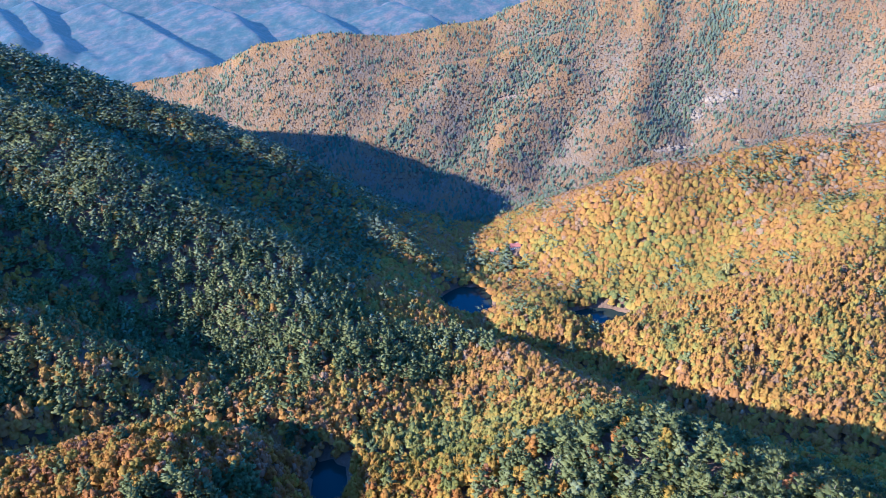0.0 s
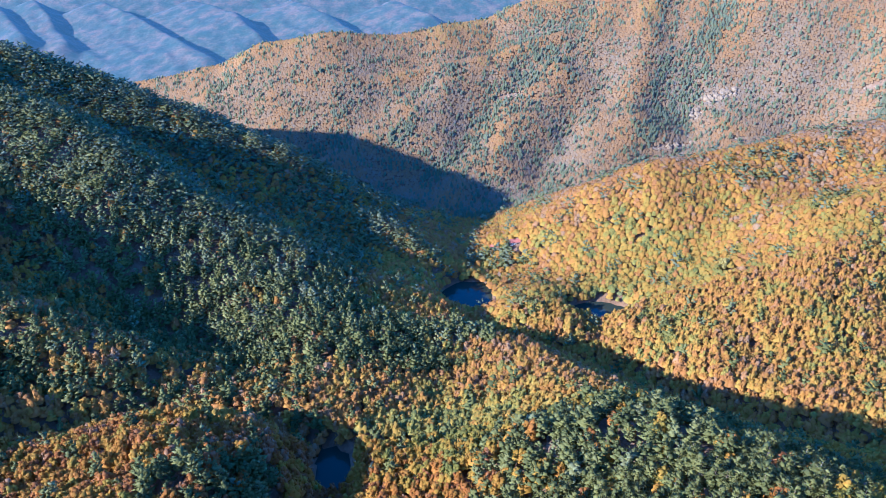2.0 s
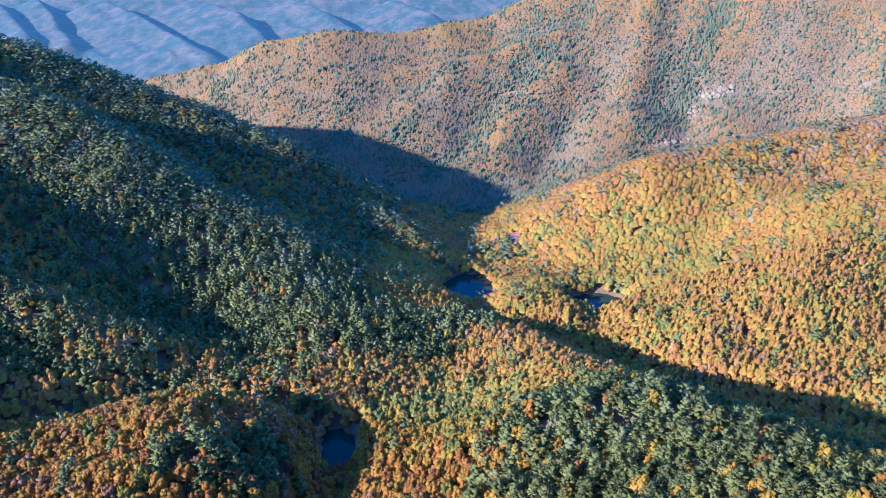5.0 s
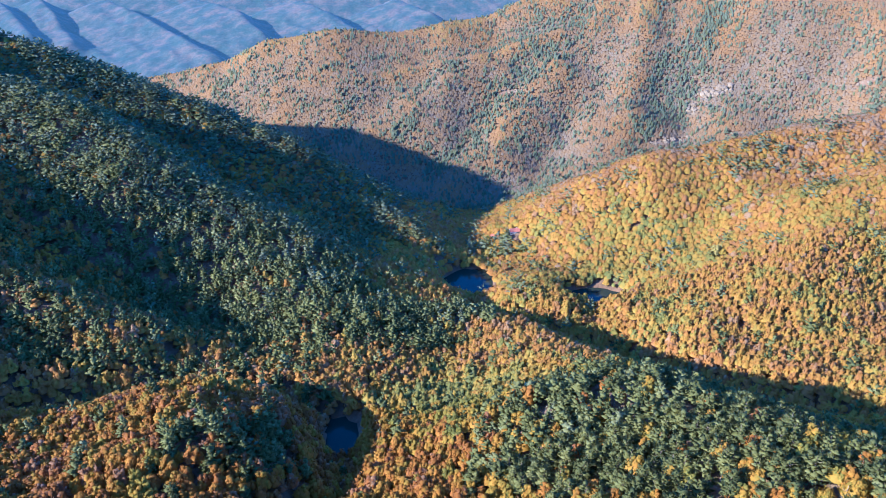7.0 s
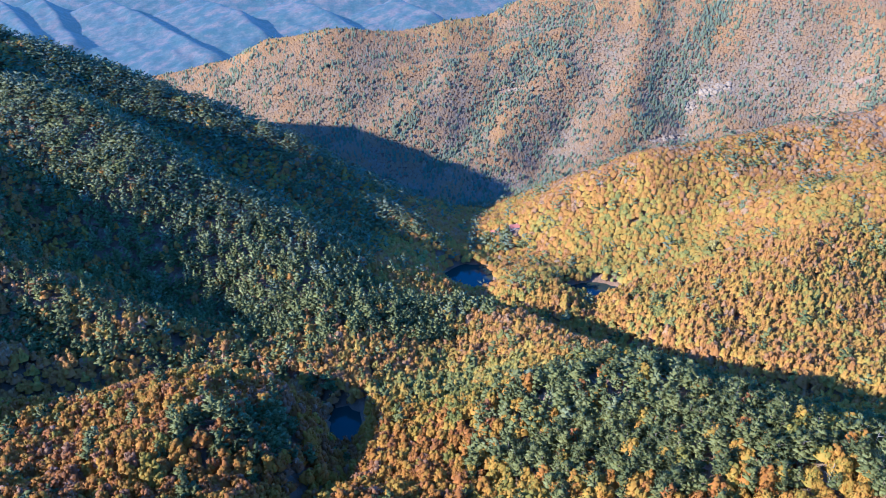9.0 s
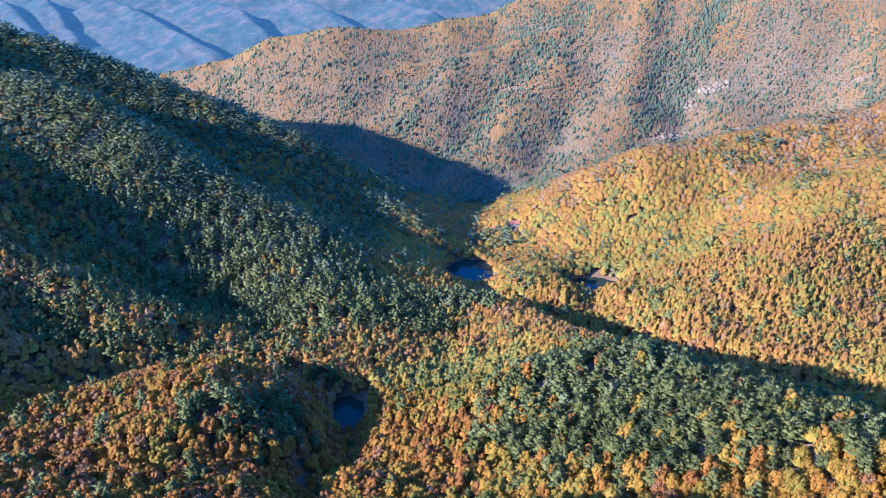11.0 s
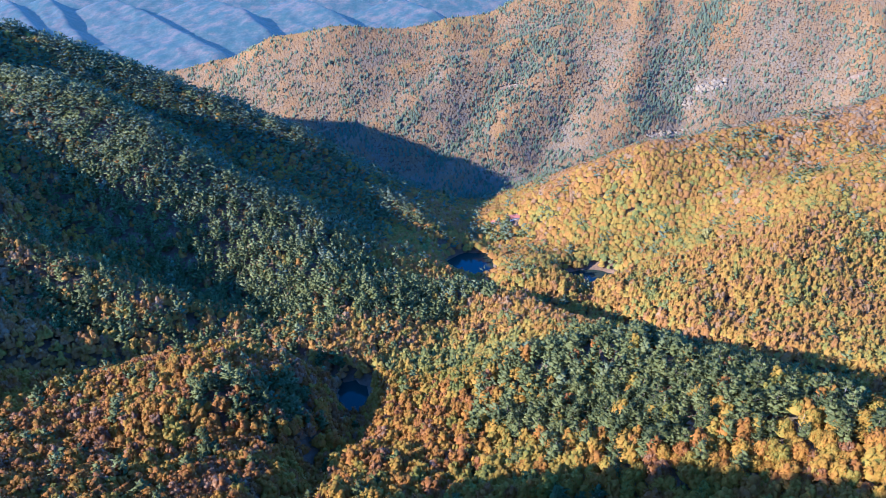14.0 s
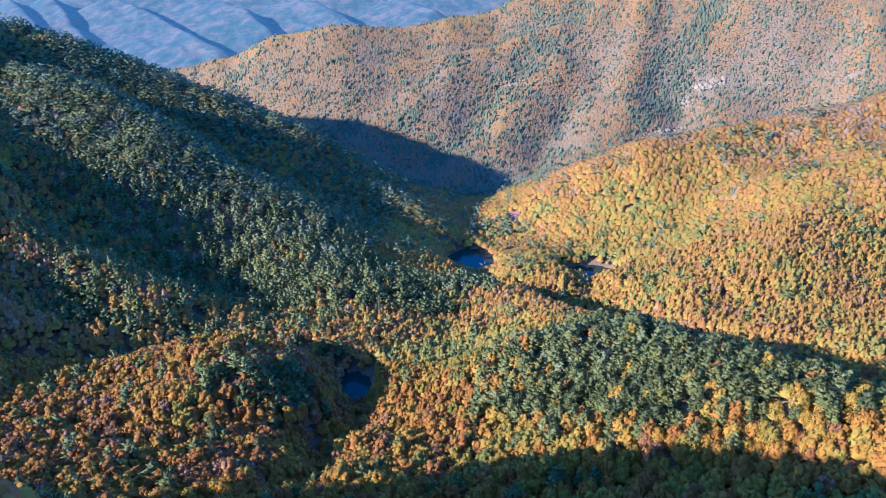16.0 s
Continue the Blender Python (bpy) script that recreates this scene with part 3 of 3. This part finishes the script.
rng = np.random.RandomState(5)
broad_near = [broad_crown(rng, (4, 2), 6, 84, rng.uniform(1.3, 1.6), 0.12, 0.78) for _ in range(8)]
broad_mid = [broad_crown(rng, (4, 2), 3, 40, rng.uniform(1.2, 1.55), 0.17, 0.8, 1.2) for _ in range(8)]
broad_far = [puff_crown(rng, 6, 2, 0, 14, rng.uniform(0.95, 1.25), 0.2) for _ in range(10)]
broad_dim = [puff_crown(rng, 5, 1, 0, 0, rng.uniform(0.9, 1.3), 0.45) for _ in range(8)]
pine_near = [pine_crown(rng, 6, 4, True, 60, 0.050) for _ in range(7)]
pine_mid = [pine_crown(rng, 5, 4, False, 44, 0.056) for _ in range(7)]
pine_far = [pine_crown(rng, 4, 3, False, 26, 0.066) for _ in range(8)]
pine_dim = [tier_pine(rng, 4) for _ in range(6)]

BANDS = (("near", 58, 300, 5.7, broad_near, pine_near), ("valley", 300, 540, 5.6, broad_mid, pine_mid),
         ("middle", 540, 860, 4.7, broad_far, pine_far), ("far", 860, 1680, 4.2, broad_dim, pine_dim))
beeches, pinetrees = [], []
for band, y0, y1, step, broads, pines in BANDS:
    x, y = spread(rng, step, -1400, 1400, y0, y1)
    ok = seen(x, y)
    ok &= y < np.interp(x, [-900, -100, 81, 400, 900], [1500, 1450, 1500, 1600, 1650]) + 25
    x, y = x[ok], y[ok]
    z = height(x, y)
    is_pine = rng.rand(len(x)) < pine_share(x, y)
    thin = is_pine & (rng.rand(len(x)) < np.interp(y, [250, 350, 520, 850, 900], [0.24, 0.36, 0.44, 0.44, 0.2]))
    x, y, z, is_pine = x[~thin], y[~thin], z[~thin], is_pine[~thin]
    tint = tint_of(x, y, rng)
    small = np.interp(y, [150, 300, 800, 1000], [1.2, 1.08, 1.0, 1.0])
    single = np.zeros(len(x), bool)
    if band == "near":
        for kind, listed in ((~is_pine, beeches), (is_pine, pinetrees)):
            i = np.where(kind & (x > -150) & (x < 230) & (y > 118))[0]
            i = i[np.argsort(y[i])][:300]
            single[i] = True
            listed += [(x[k], y[k], z[k], tint[k]) for k in i]
    canopy = {"near": 0.15, "valley": 0.4, "middle": 1.3, "far": 2.2}[band]
    for mask, stuff, label, category, variants, mat in (
            (~is_pine, "autumn_wood", "autumn beech and oak wood in gold, orange and rust", "woodland", broads, AUTUMN if y1 < 400 else THIN_HAZED if band == "far" else HILLSIDE),
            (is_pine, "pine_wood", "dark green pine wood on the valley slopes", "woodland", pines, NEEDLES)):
        i = np.where(mask & ~single)[0]
        if variants is broads:
            wide = np.clip(rng.normal(3.6, 0.6, len(i)), 2.6, np.interp(y[i], [500, 900], [5.5, 4.2])) * small[i] * np.interp(y[i], [500, 620, 850, 950], [1.08, 1.24, 1.24, 1.08])
            tall = wide * rng.uniform(0.95, 1.3, len(i))
            foot = z[i] + (np.interp(y[i], [500, 600, 860, 960], [5.0, 3.4, 3.4, 1.0]) + rng.uniform(-1, 1, len(i)) * np.interp(y[i], [300, 900], [1.0, 0.35])) * small[i]
            shade = tint[i]
        else:
            tall = rng.uniform(11, 18, len(i)) * small[i] * np.interp(y[i], [850, 950], [1.0, 0.68])
            tall = tall * np.interp(y[i], [250, 350, 850, 900], [1.0, 1.12, 1.18, 1.0])
            wide = tall * rng.uniform(0.95, 1.35, len(i))
            foot = z[i]
            if variants is pine_dim or variants is pine_far:
                wide = wide * np.interp(y[i], [540, 900], [1.1, 1.5])
            # Tint rises with distance, so the far pines take the hazed stops.
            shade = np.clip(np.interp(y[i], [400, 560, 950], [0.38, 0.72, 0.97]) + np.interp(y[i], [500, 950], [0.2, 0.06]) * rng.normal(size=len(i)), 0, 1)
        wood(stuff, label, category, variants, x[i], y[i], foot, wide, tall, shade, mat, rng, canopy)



# the wood on the hills in the south
x, y = spread(rng, 7.4, -330, 330, -250, 57)
south_crowns = [puff_crown(rng, 6, 2, 0, 3, rng.uniform(1.2, 1.7), 0.22) for _ in range(6)]
wide = rng.uniform(3.8, 5.6, len(x))
wood("autumn_wood", "autumn beech and oak wood on the southern hills", "woodland", south_crowns, x, y, height(x, y) + 1.2, wide, wide * rng.uniform(0.9, 1.2, len(x)), tint_of(x, y, rng), AUTUMN, rng, 0.3)


# ---- single trees on the near slopes ----
def part(name, mesh, parent):
    ob = new(name, mesh)
    ob.parent = parent
    return ob


def tree(name, label, trunk, crown, base):
    """One tree: a trunk with limbs, and its crown."""
    root = tagged(new(name), label, "tree", base)
    part("trunk", trunk, root)
    part("crown", crown, root)
    return root


def tree_meshes(kind, shapes, stems, tints, mat):
    made = []
    for (v, f, nv), (tv, tf, tn) in zip(shapes, stems):
        row = [mesh_of(kind + "_crown", v, f, mat, t, True, nv) for t in tints]
        made.append((mesh_of(kind + "_trunk", tv, tf, BARK, smooth=True), row))
    return made


def lifted(crown, up):
    return crown[0] + np.array([0, 0, up]), crown[1], crown[2]


BEECH_TINTS = (0.08, 0.2, 0.3, 0.38, 0.46, 0.54, 0.62, 0.72)
BEECH_LOOKS = ("green-yellow", "yellow-green", "golden yellow", "golden", "golden orange", "orange", "rust-orange", "rust-brown")
beech_shapes = [lifted(broad_crown(rng, (5, 2), 9, 500, rng.uniform(1.5, 1.8), 0.11, 0.68), 0.9) for _ in range(5)]
beech_stems = [stem(rng, 2.0, 0.055, 5, 0.5, 5) for _ in range(5)]
beech_kinds = tree_meshes("beech", beech_shapes, beech_stems, BEECH_TINTS, AUTUMN)
for n, (x, y, z, tint) in enumerate(beeches):
    look_at = int(np.argmin(np.abs(np.array(BEECH_TINTS) - tint)))
    shape = n % 5
    w = max(2.6, rng.normal(4.0, 0.7))
    m = Matrix.LocRotScale((x, y, z - 0.3), Euler((0, 0, rng.uniform(0, 6.28))), (w, w, w * rng.uniform(1.0, 1.35)))
    ob = tree("beech_tree", BEECH_LOOKS[look_at] + " broadleaved autumn tree on the near wooded slope", beech_kinds[shape][0], beech_kinds[shape][1][look_at], "autumn trees on the near slopes")
    ob.matrix_basis = m

pine_shapes = [pine_crown(rng, 8, 5, True, 340, 0.038) for _ in range(6)]
pine_stems = [stem(rng, 0.94, 0.014, 10, 0.32, 5) for _ in range(6)]
PINE_TINTS = (0.2, 0.38, 0.54)
pine_kinds = tree_meshes("pine", pine_shapes, pine_stems, PINE_TINTS, NEEDLES)
for n, (x, y, z, tint) in enumerate(pinetrees):
    tone = int(rng.randint(0, 3))
    h = rng.uniform(13, 20)
    w = h * rng.uniform(0.95, 1.25)
    ob = tree("pine_tree", ("dark green", "green", "light olive-green")[tone] + " pine tree with layered boughs on the near slope", pine_kinds[n % 6][0], pine_kinds[n % 6][1][tone], "pines on the near slopes")
    ob.matrix_basis = Matrix.LocRotScale((x, y, z - 0.3), Euler((0, 0, rng.uniform(0, 6.28))), (w, w, h))


# ---- houses, rocks, banks, boat ----
def at_ground(x, y):
    return float(height(np.array([x]), np.array([y]))[0])


def box(x0, x1, y0, y1, z0, z1, bevel=0.0):
    bm = bmesh.new()
    bmesh.ops.create_cube(bm, size=1.0, matrix=Matrix.LocRotScale(((x0 + x1) / 2, (y0 + y1) / 2, (z0 + z1) / 2), None, (x1 - x0, y1 - y0, z1 - z0)))
    if bevel:
        bmesh.ops.bevel(bm, geom=bm.edges[:], offset=bevel, segments=1, affect="EDGES")
    return bm


def solid(name, bm, mat, parent):
    me = bpy.data.meshes.new(name)
    bm.to_mesh(me)
    bm.free()
    me.materials.append(mat)
    return part(name, me, parent)


def house(x, y, turn, long, deep, eaves, ridge, label):
    """A small house with a gabled roof."""
    root = tagged(new("house"), label, "house", "houses above the lake")
    root.matrix_basis = pose(x, y, at_ground(x, y) - 0.4, 0, 0, turn)
    a, d = long / 2, deep / 2
    bm = box(-a, a, -d, d, -1.5, eaves)
    top = [v for v in bm.verts if v.co.z > eaves - 0.01]
    g0, g1 = bm.verts.new((-a, 0, ridge - 0.15)), bm.verts.new((a, 0, ridge - 0.15))
    for g, sx in ((g0, -1), (g1, 1)):
        pair = [v for v in top if v.co.x * sx > 0]
        bm.faces.new((pair[0], pair[1], g))
    wall = solid("wall", bm, PLASTER, root)
    bm = bmesh.new()
    o = 0.6
    rise = (ridge - eaves) / d
    for sy in (-1, 1):
        low, high = (d + o) * sy, 0.0
        z0, z1 = eaves - o * rise, ridge
        vs = [bm.verts.new(p) for p in ((-a - o, low, z0), (a + o, low, z0), (a + o, high, z1), (-a - o, high, z1),
                                        (-a - o, low, z0 + 0.22), (a + o, low, z0 + 0.22), (a + o, high, z1 + 0.22), (-a - o, high, z1 + 0.22))]
        for f in ((0, 1, 2, 3), (4, 5, 6, 7), (0, 1, 5, 4), (1, 2, 6, 5), (2, 3, 7, 6), (3, 0, 4, 7)):
            bm.faces.new([vs[i] for i in f])
    bmesh.ops.recalc_face_normals(bm, faces=bm.faces[:])
    roof = solid("roof", bm, TILES, root)
    solid("chimney", box(a * 0.4, a * 0.4 + 0.7, 0.4, 1.1, eaves, ridge + 0.9, 0.05), PLASTER, roof)
    solid("door", box(-0.5, 0.5, -d - 0.08, -d + 0.05, -0.6, 1.5, 0.03), PLANK, root)
    for wx in (-0.65, -0.35, 0.35, 0.65):
        window = solid("window", box(wx * a * 1.2 - 0.55, wx * a * 1.2 + 0.55, -d - 0.06, -d + 0.05, 0.9, 2.2, 0.03), PLANK, root)
        solid("pane", box(wx * a * 1.2 - 0.42, wx * a * 1.2 + 0.42, -d - 0.09, -d - 0.05, 1.03, 2.07), PANE, window)
    return root


house(85, 692, 8, 12.0, 7.0, 3.4, 6.2, "white house with a red tiled gable roof above the lake")
house(57, 693, -14, 7.0, 5.0, 2.8, 4.6, "small house with an orange-red tiled roof among trees")


def rock_mesh(rng):
    v, f = BALLS[2]
    k = rng.uniform(0, 50)
    bumps = np.array([noise.noise(Vector(p) * 1.3 + Vector((k, 0, 0))) + 0.5 * noise.noise(Vector(p) * 3.1 + Vector((0, k, 0))) for p in v])
    w = v * (1 + 0.38 * bumps)[:, None]
    w[:, 2] = np.maximum(w[:, 2], -0.35)
    return mesh_of("rock", w, f, STONE)


rocks = [rock_mesh(rng) for _ in range(6)]


def scatter_rocks(count, cx, cy, rx, ry, turn, small, large, label, group, flat=1.0):
    c, s = math.cos(turn), math.sin(turn)
    for n in range(count):
        a, q = rng.uniform(-1, 1), rng.uniform(-1, 1)
        x, y = cx + a * rx * c - q * ry * s, cy + a * rx * s + q * ry * c
        r = rng.uniform(small, large)
        ob = tagged(new("rock", rocks[n % 6]), label, "rock", group)
        ob.matrix_basis = Matrix.LocRotScale((x, y, at_ground(x, y) + 0.15 * r), Euler((rng.uniform(-0.3, 0.3), rng.uniform(-0.3, 0.3), rng.uniform(0, 6.28))), (r * rng.uniform(0.9, 1.7), r, r * flat))


CRAGS = "rock outcrops on the far slope"
scatter_rocks(46, 508, 1200, 34, 10, 0.0, 2.5, 6.5, "pale grey limestone crag on the wooded far slope", CRAGS)
scatter_rocks(22, 462, 1176, 16, 12, 0.6, 2.0, 5.0, "pale grey limestone crag on the wooded far slope", CRAGS)
scatter_rocks(30, 398, 1085, 48, 7, 0.35, 1.4, 3.6, "pale scree boulder among thin autumn scrub", CRAGS)
scatter_rocks(8, 504, 1071, 13, 6, 0.0, 1.5, 3.5, "pale broken rock at the foot of the far slope", CRAGS)
scatter_rocks(10, 130, 1249, 24, 5, 0.0, 1.5, 3.2, "pale rock showing between far autumn trees", CRAGS)
scatter_rocks(10, 746, 1133, 22, 7, 0.0, 1.5, 3.6, "pale rock showing between far autumn trees", CRAGS)
scatter_rocks(6, -272, 1262, 12, 4, 0.0, 1.2, 2.6, "pale rock showing between far autumn trees", CRAGS)
scatter_rocks(9, -52, 313, 9, 2.0, -0.35, 0.5, 1.2, "pale boulder on the earth bank of the lake", "boulders on the lake bank", 0.75)
scatter_rocks(6, -22, 301, 7, 1.6, -0.4, 0.4, 0.9, "pale boulder on the earth bank of the lake", "boulders on the lake bank", 0.75)


def bank(cx, cy, rx, ry, a0, a1, level, rise, label):
    """A strip of bare earth along a lake's edge, sloping into the water."""
    n, rows = 40, 5
    v, f = [], []
    for i in range(n + 1):
        a = math.radians(a0 + (a1 - a0) * i / n)
        edge = 0.5 + 0.5 * math.sin(math.pi * i / n)
        for j in range(rows):
            k = 0.93 + 0.13 * j / (rows - 1) * edge + 0.02 * math.sin(i * 1.7 + j)
            v.append((cx + rx * k * math.cos(a), cy + ry * k * math.sin(a), level - 0.5 + rise * j / (rows - 1) + 0.12 * math.sin(i * 2.3 + j * 1.1)))
    for i in range(n):
        for j in range(rows - 1):
            q = i * rows + j
            f.append((q, q + rows, q + rows + 1, q + 1))
    return tagged(new("bank", mesh_of("bank", v, f, SAND, smooth=True)), label, "bank", kind="structure")


bank(-71, 294, 27, 24, 4, 70, 82.0, 2.0, "bare sandy earth bank of the near lake")
bank(27, 598, 32, 34, 10, 110, 27.0, 1.8, "pale narrow shore of the far lake")
bank(160, 556, 33, 22, 25, 125, 33.0, 1.6, "pale grassy shore of the small lake")


def boat(x, y, level, turn):
    root = tagged(new("rowing_boat"), "small white rowing boat on the lake", "boat")
    root.matrix_basis = pose(x, y, level, 0, 0, turn)
    bm = bmesh.new()
    rings = []
    for k, (px, w, d) in enumerate(((-1.8, 0.55, 0.25), (-0.9, 0.75, 0.3), (0.4, 0.72, 0.3), (1.4, 0.42, 0.24), (2.0, 0.05, 0.1))):
        rings.append([bm.verts.new(p) for p in ((px, -w, 0.45), (px, -w * 0.6, -d), (px, w * 0.6, -d), (px, w, 0.45), (px, w * 0.86, 0.45), (px, w * 0.5, -d + 0.08), (px, -w * 0.5, -d + 0.08), (px, -w * 0.86, 0.45))])
    for a, b in zip(rings[:-1], rings[1:]):
        for i in range(8):
            bm.faces.new((a[i], a[(i + 1) % 8], b[(i + 1) % 8], b[i]))
    bm.faces.new(rings[0])
    bm.faces.new(list(reversed(rings[-1])))
    solid("hull", bm, PAINT, root)
    for px in (-0.8, 0.5):
        solid("bench", box(px - 0.15, px + 0.15, -0.6, 0.6, 0.2, 0.25), PLANK, root)


boat(147, 547, 33.0, 60)

# a pale tall tree on the golden hill, and bare trees by the edge of the shade
pale = foliage("pale_leaves", ((0.0, (0.24, 0.20, 0.05)), (1.0, (0.30, 0.25, 0.07))), 0.4)
for dx, dy, h, w in ((0, 0, 5.2, 3.6), (4.5, 2.0, 4.2, 3.2), (-1.5, 4.0, 4.6, 3.0)):
    v, f, nv = lifted(broad_crown(rng, (5, 2), 6, 200, tall=2.2, size=0.17), 1.0)
    tv, tf, tn = stem(rng, 2.2, 0.05, 6, 0.4, 5)
    ob = tree("poplar_tree", "pale yellow poplar standing out on the golden hillside", mesh_of("poplar_trunk", tv, tf, BARK, smooth=True), mesh_of("poplar_crown", v, f, pale, 0.5, True, nv), "pale poplars on the golden hill")
    ob.matrix_basis = Matrix.LocRotScale((284 + dx, 572 + dy, at_ground(284 + dx, 572 + dy) - 0.3), None, (w, w, h))

PALE_BARK = plain("bleached_bark", (0.14, 0.12, 0.095), (0.24, 0.21, 0.17), 2.0)
for px, py, h in ((-232, 180, 15), (-247, 172, 13), (-205, 196, 12), (172, 150, 17), (150, 138, 16)):
    tv, tf, tn = stem(rng, h, 0.28, 16, 0.3, 5)
    root = tagged(new("bare_tree"), "bare pale-barked tree with thin leafless limbs", "tree", "bare trees on the near slopes")
    root.matrix_basis = pose(px, py, at_ground(px, py) - 0.3, 0, 0, rng.uniform(0, 360))
    part("trunk", mesh_of("bare_trunk", tv, tf, PALE_BARK, smooth=True), root)
